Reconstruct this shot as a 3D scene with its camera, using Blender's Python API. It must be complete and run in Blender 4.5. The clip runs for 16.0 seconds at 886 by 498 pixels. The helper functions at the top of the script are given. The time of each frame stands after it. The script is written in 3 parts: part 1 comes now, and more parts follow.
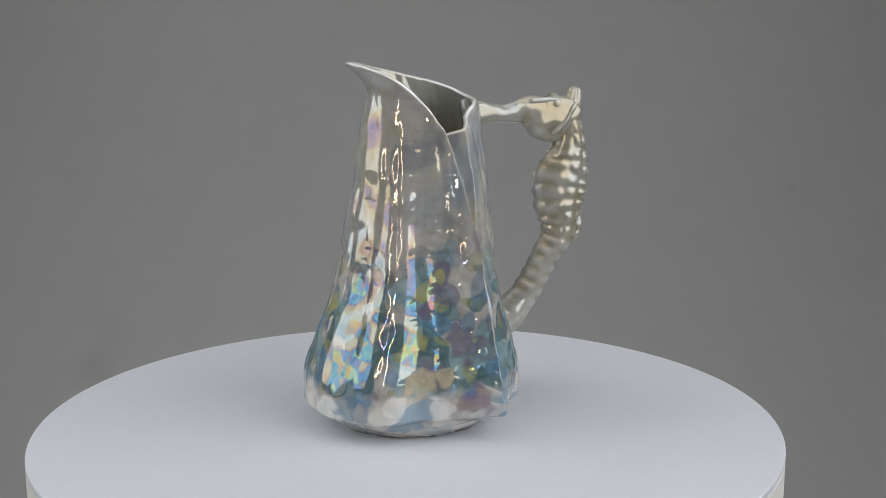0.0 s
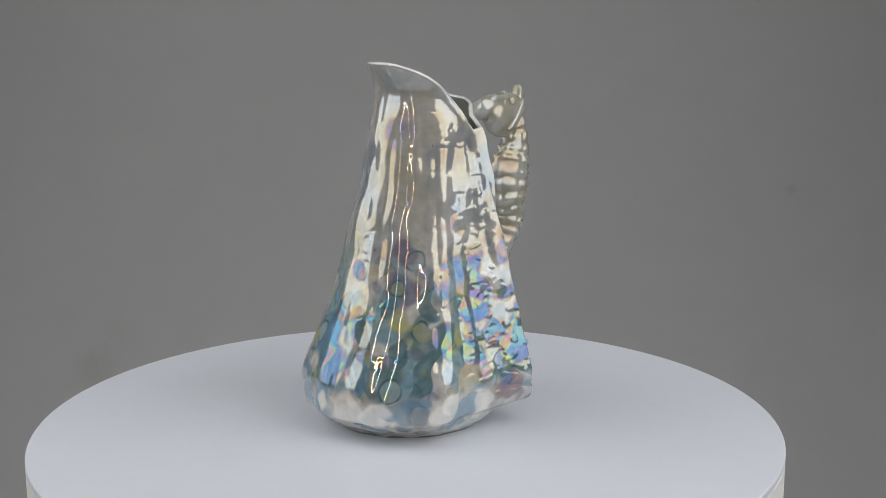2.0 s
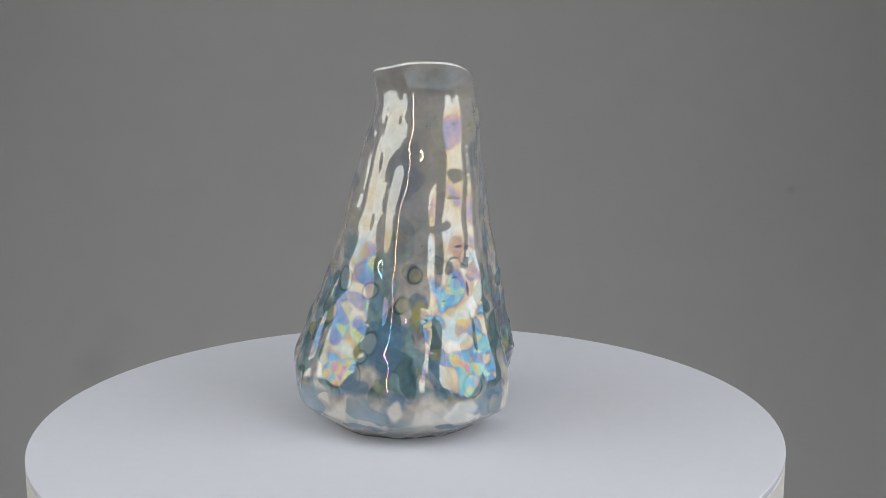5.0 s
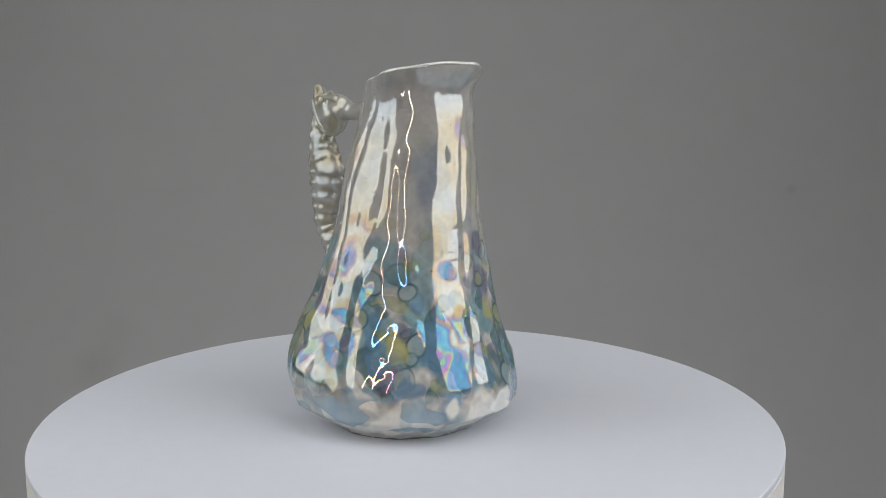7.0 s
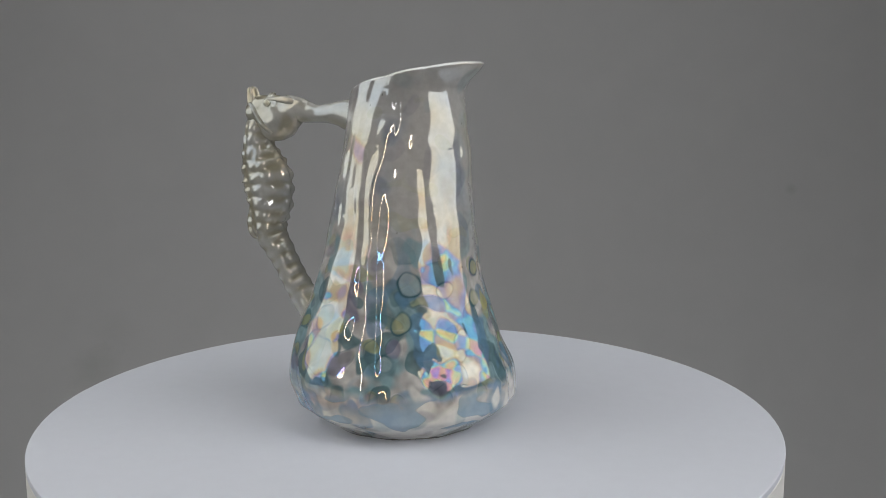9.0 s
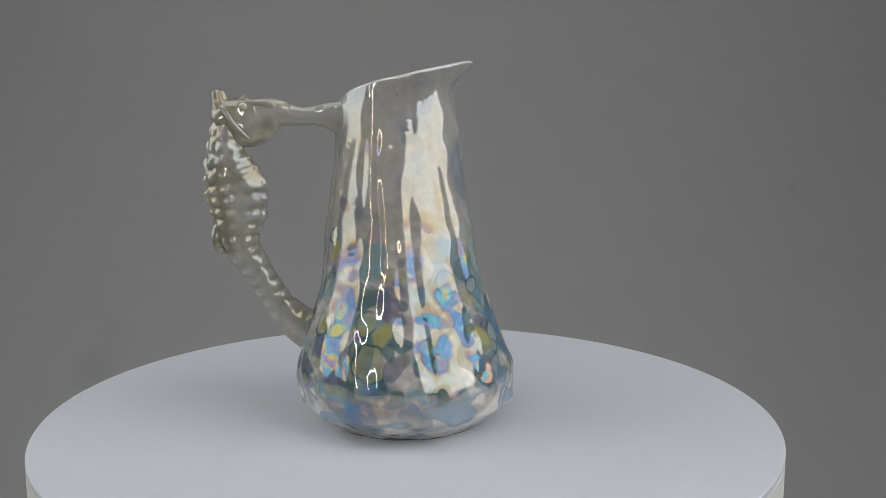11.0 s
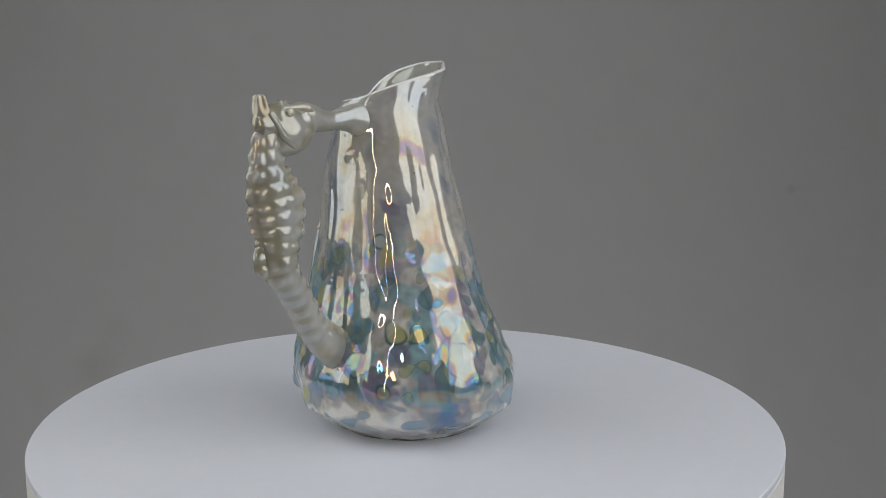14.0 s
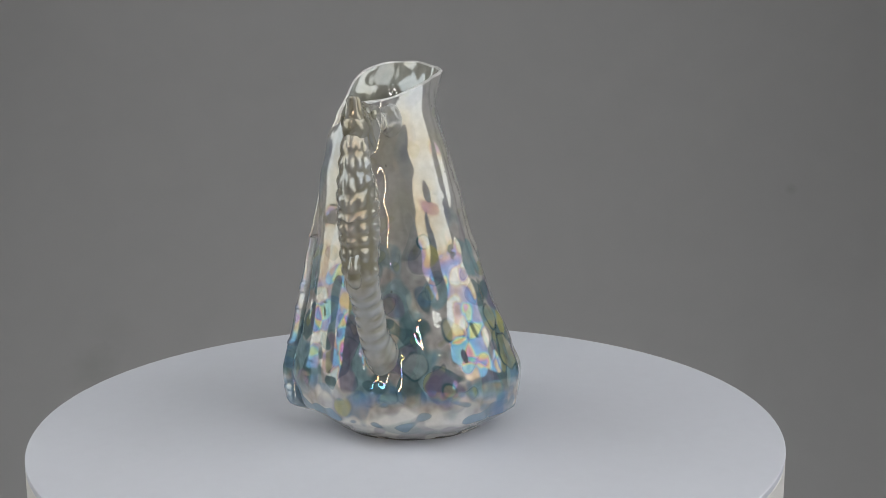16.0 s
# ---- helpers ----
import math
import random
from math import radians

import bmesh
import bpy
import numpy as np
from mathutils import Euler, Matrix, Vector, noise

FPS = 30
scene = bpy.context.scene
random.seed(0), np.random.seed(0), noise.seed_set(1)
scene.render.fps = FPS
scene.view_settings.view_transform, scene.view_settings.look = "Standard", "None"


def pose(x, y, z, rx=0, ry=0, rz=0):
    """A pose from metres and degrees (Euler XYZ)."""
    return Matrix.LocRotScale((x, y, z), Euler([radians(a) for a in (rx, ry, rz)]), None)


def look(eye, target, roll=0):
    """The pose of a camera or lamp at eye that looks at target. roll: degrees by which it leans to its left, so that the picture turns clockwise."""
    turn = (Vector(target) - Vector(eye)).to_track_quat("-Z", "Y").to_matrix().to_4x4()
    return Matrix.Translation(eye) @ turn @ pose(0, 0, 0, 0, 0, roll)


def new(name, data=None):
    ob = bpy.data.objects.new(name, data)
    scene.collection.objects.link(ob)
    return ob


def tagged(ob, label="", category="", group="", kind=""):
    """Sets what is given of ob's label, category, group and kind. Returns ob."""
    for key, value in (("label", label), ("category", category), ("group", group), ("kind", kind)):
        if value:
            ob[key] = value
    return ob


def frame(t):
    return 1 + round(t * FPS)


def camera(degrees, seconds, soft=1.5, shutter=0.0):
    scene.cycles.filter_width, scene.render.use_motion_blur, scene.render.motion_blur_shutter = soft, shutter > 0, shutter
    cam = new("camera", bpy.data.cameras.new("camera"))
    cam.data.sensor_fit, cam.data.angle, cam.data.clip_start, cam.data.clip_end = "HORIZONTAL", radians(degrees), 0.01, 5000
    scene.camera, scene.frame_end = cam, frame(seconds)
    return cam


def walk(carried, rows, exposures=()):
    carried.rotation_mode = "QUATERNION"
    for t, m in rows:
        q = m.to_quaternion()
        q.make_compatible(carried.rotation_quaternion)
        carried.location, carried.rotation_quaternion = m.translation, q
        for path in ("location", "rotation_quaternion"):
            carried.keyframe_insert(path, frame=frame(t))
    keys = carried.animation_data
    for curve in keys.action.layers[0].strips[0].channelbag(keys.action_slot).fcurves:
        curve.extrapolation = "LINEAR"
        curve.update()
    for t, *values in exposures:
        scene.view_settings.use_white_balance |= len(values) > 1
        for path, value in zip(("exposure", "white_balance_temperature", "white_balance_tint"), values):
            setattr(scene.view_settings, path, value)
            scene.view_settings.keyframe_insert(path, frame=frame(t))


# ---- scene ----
cam = camera(43.45, 16.0, soft=0.75)
eye = (0.0, -0.7397, 0.2468)
still = pose(*eye, 79.988, 0, -1.833) @ pose(0, 0, 0, 0, 0, -0.071)
walk(cam, [(0.0, still), (16.0, still)], exposures=[(0.0, 0.0), (7.2, 0.0), (8.8, -0.17), (11.5, -0.21), (13.5, -0.21), (16.0, -0.16)])

# ---- world and studio light ----
world = bpy.data.worlds.new("studio_air")
world.use_nodes = True
scene.world = world
world.node_tree.nodes["Background"].inputs[0].default_value = (0.5, 0.5, 0.52, 1)
world.node_tree.nodes["Background"].inputs[1].default_value = 0.05

SPIN = 14.846          # degrees a second, counter-clockwise from above
PANEL_LEFT = 1.78      # glow of the two softboxes
PANEL_RIGHT = 2.2
PANEL_TOP = 1.05
STRIP = 15.0           # glow of the slim strip light


# ---- material helpers ----
def material(name):
    m = bpy.data.materials.new(name)
    m.use_nodes = True
    nt = m.node_tree
    return m, nt, nt.nodes["Principled BSDF"]


def node(nt, kind, **values):
    n = nt.nodes.new(kind)
    for key, value in values.items():
        n.inputs[key.replace("_", " ")].default_value = value
    return n


def ramp(nt, source, stops):
    n = nt.nodes.new("ShaderNodeValToRGB")
    while len(n.color_ramp.elements) < len(stops):
        n.color_ramp.elements.new(0.5)
    for el, (at, c) in zip(n.color_ramp.elements, stops):
        el.position = at
        el.color = (*c, 1) if len(c) == 3 else c
    nt.links.new(source, n.inputs[0])
    return n


def plain(name, colour, rough=0.6, spread=0.08, scale=40.0, bump=0.0, metal=0.0):
    """A surface with two scales of tone and a fine relief."""
    m, nt, b = material(name)
    tc = nt.nodes.new("ShaderNodeTexCoord")
    a = node(nt, "ShaderNodeTexNoise", Scale=scale, Detail=6.0)
    c = node(nt, "ShaderNodeTexNoise", Scale=scale * 0.08, Detail=3.0)
    mix = nt.nodes.new("ShaderNodeMath")
    mix.operation = "ADD"
    for n in (a, c):
        nt.links.new(tc.outputs["Object"], n.inputs["Vector"])
    nt.links.new(a.outputs[0], mix.inputs[0])
    nt.links.new(c.outputs[0], mix.inputs[1])
    half = nt.nodes.new("ShaderNodeMath")
    half.operation = "MULTIPLY"
    half.inputs[1].default_value = 0.5
    nt.links.new(mix.outputs[0], half.inputs[0])
    lo = tuple(v * (1 - spread) for v in colour)
    hi = tuple(min(1, v * (1 + spread)) for v in colour)
    r = ramp(nt, half.outputs[0], [(0.3, lo), (0.7, hi)])
    nt.links.new(r.outputs[0], b.inputs["Base Color"])
    b.inputs["Roughness"].default_value = rough
    b.inputs["Metallic"].default_value = metal
    if bump:
        bp = node(nt, "ShaderNodeBump", Strength=bump, Distance=0.0006)
        nt.links.new(a.outputs[0], bp.inputs["Height"])
        nt.links.new(bp.outputs[0], b.inputs["Normal"])
    return m


def lustre(name, uneven, rough, film_ior, coat):
    """Lustre glaze: pigment under a thin interference film of uneven thickness."""
    m, nt, b = material(name)
    tc = nt.nodes.new("ShaderNodeTexCoord")
    paint = nt.nodes.new("ShaderNodeAttribute")
    paint.attribute_name = "pigment"
    grain = node(nt, "ShaderNodeTexNoise", Scale=260.0, Detail=5.0)
    nt.links.new(tc.outputs["Object"], grain.inputs["Vector"])
    tone = ramp(nt, grain.outputs[0], [(0.3, (0.9, 0.9, 0.9)), (0.7, (1, 1, 1))])
    mul = nt.nodes.new("ShaderNodeMix")
    mul.data_type, mul.blend_type = "RGBA", "MULTIPLY"
    mul.inputs[0].default_value = 1.0
    nt.links.new(paint.outputs["Color"], mul.inputs[6])
    nt.links.new(tone.outputs[0], mul.inputs[7])
    nt.links.new(mul.outputs[2], b.inputs["Base Color"])
    film = nt.nodes.new("ShaderNodeAttribute")
    film.attribute_name = "film"
    fine = node(nt, "ShaderNodeTexNoise", Scale=95.0, Detail=3.0, Roughness=0.5, Distortion=0.8)
    nt.links.new(tc.outputs["Object"], fine.inputs["Vector"])
    # thickness in nanometres: the laid film and a fine unevenness
    add = nt.nodes.new("ShaderNodeMath")
    add.operation = "MULTIPLY_ADD"
    add.inputs[1].default_value = uneven
    nt.links.new(fine.outputs[0], add.inputs[0])
    nt.links.new(film.outputs["Fac"], add.inputs[2])
    nt.links.new(add.outputs[0], b.inputs["Thin Film Thickness"])
    b.inputs["Thin Film IOR"].default_value = film_ior
    b.inputs["Coat Weight"].default_value = coat
    b.inputs["Coat Roughness"].default_value = 0.02
    b.inputs["IOR"].default_value = 1.5
    b.inputs["Roughness"].default_value = rough
    return m


def glow(name, colour, strength):
    m, nt, b = material(name)
    b.inputs["Base Color"].default_value = (0.8, 0.8, 0.8, 1)
    b.inputs["Emission Color"].default_value = (*colour, 1)
    b.inputs["Emission Strength"].default_value = strength
    return m


GLAZE = lustre("lustre_glaze", 26.0, 0.03, 1.9, 0.36)
GLAZE_HANDLE = lustre("lustre_glaze_handle", 20.0, 0.025, 1.8, 0.4)
CLAY = plain("bare_clay", (0.62, 0.57, 0.5), 0.8, 0.12, 300.0, 0.2)
PLATTER = plain("platter_white", (0.63, 0.65, 0.71), 0.5, 0.02, 90.0, 0.03)
PLATTER_SIDE = plain("platter_side_white", (0.70, 0.69, 0.67), 0.55, 0.03, 60.0, 0.03)


def smudged(m, places):
    """Faint dark smudges on a surface at the given places."""
    nt = m.node_tree
    b = nt.nodes["Principled BSDF"]
    tc = nt.nodes.new("ShaderNodeTexCoord")
    rag = node(nt, "ShaderNodeTexNoise", Scale=45.0, Detail=4.0)
    nt.links.new(tc.outputs["Object"], rag.inputs["Vector"])
    source = b.inputs["Base Color"].links[0].from_socket
    for at, size, depth in places:
        far = nt.nodes.new("ShaderNodeVectorMath")
        far.operation = "DISTANCE"
        far.inputs[1].default_value = at
        nt.links.new(tc.outputs["Object"], far.inputs[0])
        wav = nt.nodes.new("ShaderNodeMath")
        wav.operation = "MULTIPLY_ADD"
        wav.inputs[1].default_value = size
        nt.links.new(rag.outputs[0], wav.inputs[0])
        nt.links.new(far.outputs["Value"], wav.inputs[2])
        span = nt.nodes.new("ShaderNodeMapRange")
        span.inputs["From Min"].default_value, span.inputs["From Max"].default_value = size * 0.5, size * 1.6
        span.inputs["To Min"].default_value, span.inputs["To Max"].default_value = depth, 0.0
        nt.links.new(wav.outputs[0], span.inputs["Value"])
        mix = nt.nodes.new("ShaderNodeMix")
        mix.data_type = "RGBA"
        nt.links.new(span.outputs[0], mix.inputs[0])
        nt.links.new(source, mix.inputs[6])
        mix.inputs[7].default_value = (0.27, 0.275, 0.25, 1)
        source = mix.outputs[2]
    nt.links.new(source, b.inputs["Base Color"])


PAPER = plain("grey_backdrop_paper", (0.420, 0.417, 0.419), 0.9, 0.03, 14.0, 0.05)
WALL = plain("studio_wall_paint", (0.6, 0.6, 0.6), 0.9, 0.05, 8.0, 0.1)
FLOOR = plain("studio_floor", (0.32, 0.32, 0.32), 0.7, 0.1, 10.0, 0.1)
BLACK = plain("black_fabric", (0.02, 0.02, 0.02), 0.8, 0.2, 120.0, 0.2)
METAL = plain("black_metal", (0.05, 0.05, 0.05), 0.4, 0.1, 60.0, 0.0, 0.6)
smudged(PAPER, [((-0.602, 1.343, -0.352), 0.055, 0.3), ((-0.574, 1.39, -0.282), 0.045, 0.12), ((0.789, 1.512, -0.031), 0.013, 0.35)])
DIFFUSER_LEFT = glow("softbox_diffuser_glow_cool", (0.97, 1.0, 0.99), PANEL_LEFT)
DIFFUSER_RIGHT = glow("softbox_diffuser_glow", (0.995, 1.0, 1.0), PANEL_RIGHT)
DIFFUSER_TOP = glow("softbox_diffuser_glow_top", (0.99, 1.0, 1.0), PANEL_TOP)
TUBE = glow("strip_light_glow", (1.0, 0.87, 0.78), STRIP)


# ---- building helpers ----
def part(name, bm, mat, parent=None, label="", smooth=False):
    me = bpy.data.meshes.new(name)
    bm.normal_update()
    bm.to_mesh(me)
    bm.free()
    me.materials.append(mat)
    if smooth:
        me.shade_smooth()
    ob = new(name, me)
    ob.parent = parent
    if label:
        tagged(ob, label)
    return ob


def lathe(profile, steps, closed_axis=True):
    """A turned form from (radius, height) pairs, bottom to top."""
    bm = bmesh.new()
    rings = []
    for r, z in profile:
        if r == 0:
            rings.append([bm.verts.new((0, 0, z))])
        else:
            rings.append([bm.verts.new((r * math.cos(2 * math.pi * i / steps), r * math.sin(2 * math.pi * i / steps), z)) for i in range(steps)])
    for lo, hi in zip(rings, rings[1:]):
        for i in range(steps):
            j = (i + 1) % steps
            if len(lo) == 1:
                bm.faces.new((lo[0], hi[j], hi[i]))
            elif len(hi) == 1:
                bm.faces.new((lo[i], lo[j], hi[0]))
            else:
                bm.faces.new((lo[i], lo[j], hi[j], hi[i]))
    return bm


def box(size, at, bevel=0.0):
    bm = bmesh.new()
    bmesh.ops.create_cube(bm, size=1, matrix=Matrix.Translation(at) @ Matrix.Diagonal((*size, 1)))
    if bevel:
        bmesh.ops.bevel(bm, geom=bm.edges[:], offset=bevel, segments=2, affect="EDGES", profile=0.5)
    return bm


def curve(xs, ys, x):
    """A smooth curve through the given stations (monotone cubic)."""
    xs, ys, x = np.asarray(xs, float), np.asarray(ys, float), np.asarray(x, float)
    h, d = np.diff(xs), np.diff(ys) / np.diff(xs)
    m = np.zeros_like(ys)
    m[0], m[-1] = d[0], d[-1]
    same = d[:-1] * d[1:] > 0
    mid = np.where(same, 2 * d[:-1] * d[1:] / np.where(same, d[:-1] + d[1:], 1), 0)
    m[1:-1] = mid
    i = np.clip(np.searchsorted(xs, x) - 1, 0, len(xs) - 2)
    t = np.clip((x - xs[i]) / h[i], 0, 1)
    a, b = ys[i], ys[i + 1]
    return ((1 + 2 * t) * (1 - t) ** 2 * a + t * (1 - t) ** 2 * h[i] * m[i] + t * t * (3 - 2 * t) * b + t * t * (t - 1) * h[i] * m[i + 1])


def ripples(points, wavelength, count, seed):
    """A smooth random field of about unit size over an array of places."""
    rng = np.random.default_rng(seed)
    out = np.zeros(points.shape[:-1])
    for _ in range(count):
        k = rng.normal(size=3)
        k *= 2 * np.pi / (wavelength * rng.uniform(0.7, 1.5)) / np.linalg.norm(k)
        out += np.sin(points @ k + rng.uniform(0, 2 * np.pi))
    return out / math.sqrt(count / 2)


def smooth01(x, a, b):
    t = np.clip((x - a) / (b - a), 0, 1)
    return t * t * (3 - 2 * t)


def grid_faces(rows, cols, wrap=False):
    i, j = np.meshgrid(np.arange(rows - 1), np.arange(cols if wrap else cols - 1), indexing="ij")
    k = (j + 1) % cols
    return np.stack([i * cols + j, i * cols + k, (i + 1) * cols + k, (i + 1) * cols + j], -1).reshape(-1, 4)


def sheet(name, verts, faces, mat, parent, label="", pigment=None, film=None):
    me = bpy.data.meshes.new(name)
    me.vertices.add(len(verts))
    me.vertices.foreach_set("co", np.asarray(verts, np.float32).ravel())
    me.loops.add(faces.size)
    me.loops.foreach_set("vertex_index", faces.astype(np.int32).ravel())
    me.polygons.add(len(faces))
    me.polygons.foreach_set("loop_start", np.arange(0, faces.size, 4, dtype=np.int32))
    me.update(calc_edges=True)
    me.shade_smooth()
    if pigment is not None:
        at = me.attributes.new("pigment", "FLOAT_COLOR", "POINT")
        at.data.foreach_set("color", np.concatenate([pigment, np.ones((len(pigment), 1))], 1).astype(np.float32).ravel())
        at = me.attributes.new("film", "FLOAT", "POINT")
        at.data.foreach_set("value", np.asarray(film, np.float32))
    me.materials.append(mat)
    ob = new(name, me)
    ob.parent = parent
    if label:
        tagged(ob, label)
    return ob


# ---- studio shell ----
GROUND = -0.95


def studio():
    for name, size, at in (("wall_north", (5.0, 0.1, 3.2), (0, 2.25, GROUND + 1.6)), ("wall_south", (5.0, 0.1, 3.2), (0, -2.45, GROUND + 1.6)),
                           ("wall_west", (0.1, 4.6, 3.2), (-2.45, -0.1, GROUND + 1.6)), ("wall_east", (0.1, 4.6, 3.2), (2.45, -0.1, GROUND + 1.6))):
        tagged(part(name, box(size, at), WALL), "plain light grey painted studio wall", "wall", kind="structure")
    tagged(part("floor", box((5.0, 4.8, 0.1), (0, -0.1, GROUND - 0.05)), FLOOR), "mid-grey studio floor", "floor", kind="structure")
    tagged(part("ceiling", box((5.0, 4.8, 0.1), (0, -0.1, GROUND + 3.25)), WALL), "plain light grey studio ceiling", "ceiling", kind="structure")
    # seamless paper: floor run, sweep, upright
    line, bend = [(-0.6, GROUND + 0.006)], 1.4
    for i in range(33):
        a = math.pi / 2 * i / 32
        line.append((1.6 - bend + bend * math.sin(a), GROUND + 0.006 + bend * (1 - math.cos(a))))
    line.append((1.6, GROUND + 3.0))
    bm = bmesh.new()
    loop = line + [(y + 0.003, z - 0.003) for y, z in reversed(line)]
    west = [bm.verts.new((-2.38, y, z)) for y, z in loop]
    east = [bm.verts.new((2.38, y, z)) for y, z in loop]
    for i in range(len(loop)):
        j = (i + 1) % len(loop)
        bm.faces.new((west[i], east[i], east[j], west[j]))
    tagged(part("backdrop", bm, PAPER, smooth=True), "seamless mid-grey paper backdrop, faintly smudged", "backdrop", kind="structure")


def softbox(at, target, wide, tall, mat, label, hung=False):
    thing = new("softbox")
    thing.matrix_basis = look(at, target)
    tagged(thing, label, "softbox")
    bm = bmesh.new()
    front = [bm.verts.new((sx * wide / 2, sy * tall / 2, 0)) for sx, sy in ((-1, -1), (1, -1), (1, 1), (-1, 1))]
    back = [bm.verts.new((sx * 0.08, sy * 0.08, 0.3)) for sx, sy in ((-1, -1), (1, -1), (1, 1), (-1, 1))]
    for i in range(4):
        bm.faces.new((front[i], front[(i + 1) % 4], back[(i + 1) % 4], back[i]))
    bm.faces.new(back)
    bmesh.ops.solidify(bm, geom=bm.faces[:], thickness=0.004)
    part("housing", bm, BLACK, thing)
    bm = box((wide - 0.02, tall - 0.02, 0.004), (0, 0, 0.012))
    part("diffuser", bm, mat, thing, "glowing white diffuser cloth")
    back_at = thing.matrix_basis @ Vector((0, 0, 0.31))
    tall_z = back_at.z - GROUND
    if hung:
        bm = lathe([(0, 0), (0.014, 0), (0.014, GROUND + 3.2 - back_at.z), (0, GROUND + 3.2 - back_at.z)], 16)
        bm.transform(thing.matrix_basis.inverted() @ Matrix.Translation(back_at))
        part("drop_rod", bm, METAL, thing)
        return thing
    for name, profile, steps in (("stand", [(0, 0.02), (0.014, 0.02), (0.014, tall_z), (0, tall_z)], 16), ("base_plate", [(0, 0), (0.2, 0), (0.2, 0.014), (0.19, 0.02), (0, 0.02)], 32)):
        bm = lathe(profile, steps)
        bm.transform(thing.matrix_basis.inverted() @ Matrix.Translation((back_at.x, back_at.y, GROUND)))
        part(name, bm, METAL, thing)
    return thing


def strip_light(x, y, foot, head, wide, mat):
    thing = new("strip_light")
    thing.matrix_basis = pose(x, y, GROUND, 0, 0, math.degrees(math.atan2(-y, -x)))
    tagged(thing, "slim upright strip light on a black stand", "lamp")
    part("tube", box((0.012, wide, head - foot), (0.016, 0, (head + foot) / 2 - GROUND), 0.003), mat, thing, "glowing warm white tube")
    part("rail", box((0.02, wide + 0.02, head - foot + 0.04), (-0.002, 0, (head + foot) / 2 - GROUND), 0.003), METAL, thing)
    part("stand", lathe([(0, 0.02), (0.011, 0.02), (0.011, foot - GROUND), (0, foot - GROUND)], 16), METAL, thing)
    part("base_plate", lathe([(0, 0), (0.14, 0), (0.14, 0.016), (0.13, 0.02), (0, 0.02)], 32), METAL, thing)
    return thing


# ---- turntable ----
def turntable():
    thing = tagged(new("turntable"), "round white turntable with a smooth matt top", "turntable")
    r = 0.25
    part("platter", lathe([(0, -0.004), (r, -0.004), (r, -0.0006), (r - 0.0002, -0.0002), (r - 0.0008, 0), (0, 0)], 256), PLATTER, thing, "matt white round top")
    part("side", lathe([(0, -0.075), (r - 0.003, -0.075), (r, -0.072), (r, -0.0052), (r - 0.0008, -0.0042), (0, -0.0042)], 256), PLATTER_SIDE, thing, "white drum side")
    return thing


def pedestal():
    thing = tagged(new("pedestal"), "plain grey pedestal under the white turntable", "pedestal")
    thing.matrix_basis = pose(0, 0, GROUND + 0.008)
    h = -0.075 - GROUND - 0.009
    part("column", lathe([(0, 0.02), (0.12, 0.02), (0.12, h - 0.02), (0, h - 0.02)], 48), WALL, thing)
    part("foot_plate", lathe([(0, 0), (0.18, 0), (0.18, 0.02), (0, 0.02)], 48), WALL, thing)
    part("bearing", lathe([(0, h - 0.02), (0.09, h - 0.02), (0.09, h), (0, h)], 48), METAL, thing)
    return thing


# ---- the jug ----
# sections of the body by height: centre, mean radius and lobes, in millimetres
SECTION_Z = (0, 1.6, 4, 8, 12, 17, 36, 55.6, 94.3, 132.7, 170.5, 208, 226, 243)
SECTION = ((0.5, 0.5, 0.8, 1.4, 2, 2.5, 4.4, 6.4, 8, 8.8, 10.2, 10.1, 6.6, 1.5),
           (2.5, 2.5, 2.2, 1.4, 0.6, -0.3, 0, 0.1, -3.3, -4.4, -7.5, -9.6, -8.3, -8.5),
           (51, 52.6, 56.4, 63.2, 69, 74.4, 77, 71.8, 58.6, 50.1, 43.9, 37.3, 32.5, 31.5),
           (0, 0, 0, -0.4, -0.9, -1.5, -3.3, -4.1, -3.7, -0.4, -0.3, 1.5, -0.7, 0),
           (0, 0, 0, 0, -0.4, -0.8, -2, -2.2, -2.9, -0.8, 0.1, 2.8, 4.3, 5),
           (0, 0, 0, 0, 0, -0, -2.2, -3.3, -2.8, -1.3, -1.1, -0.3, 0.3, 0),
           (0, 0, 0, -0.4, -0.9, -1.5, -1.3, -1.5, -1.6, -0.7, -1.5, 0.3, 2.1, 1.5))
# the shell's upper edge by unrolled angle: inner lap, rim, spout, free flap
RIM_AT = (-66, -45, -26, -8, 10, 31, 57, 80, 105, 130, 160, 195, 215, 235, 254, 270, 285, 297, 304, 311, 318, 322)
RIM_Z = (194, 198, 204, 211, 215.5, 217.5, 224, 228.5, 231.5, 235, 237.5, 240, 239.5, 235.5, 227.5, 216, 204, 195, 182, 164, 143, 127)
FLAP_END = 322.0
PEARL = (0.40, 0.385, 0.37)
PAINTS = ((0.085, 0.155, 0.17), (0.11, 0.215, 0.325), (0.38, 0.37, 0.15), (0.165, 0.155, 0.225), (0.74, 0.72, 0.67),
          (0.175, 0.295, 0.325), (0.33, 0.40, 0.395), (0.52, 0.45, 0.32), (0.30, 0.315, 0.165), (0.14, 0.25, 0.35), (0.055, 0.10, 0.125))
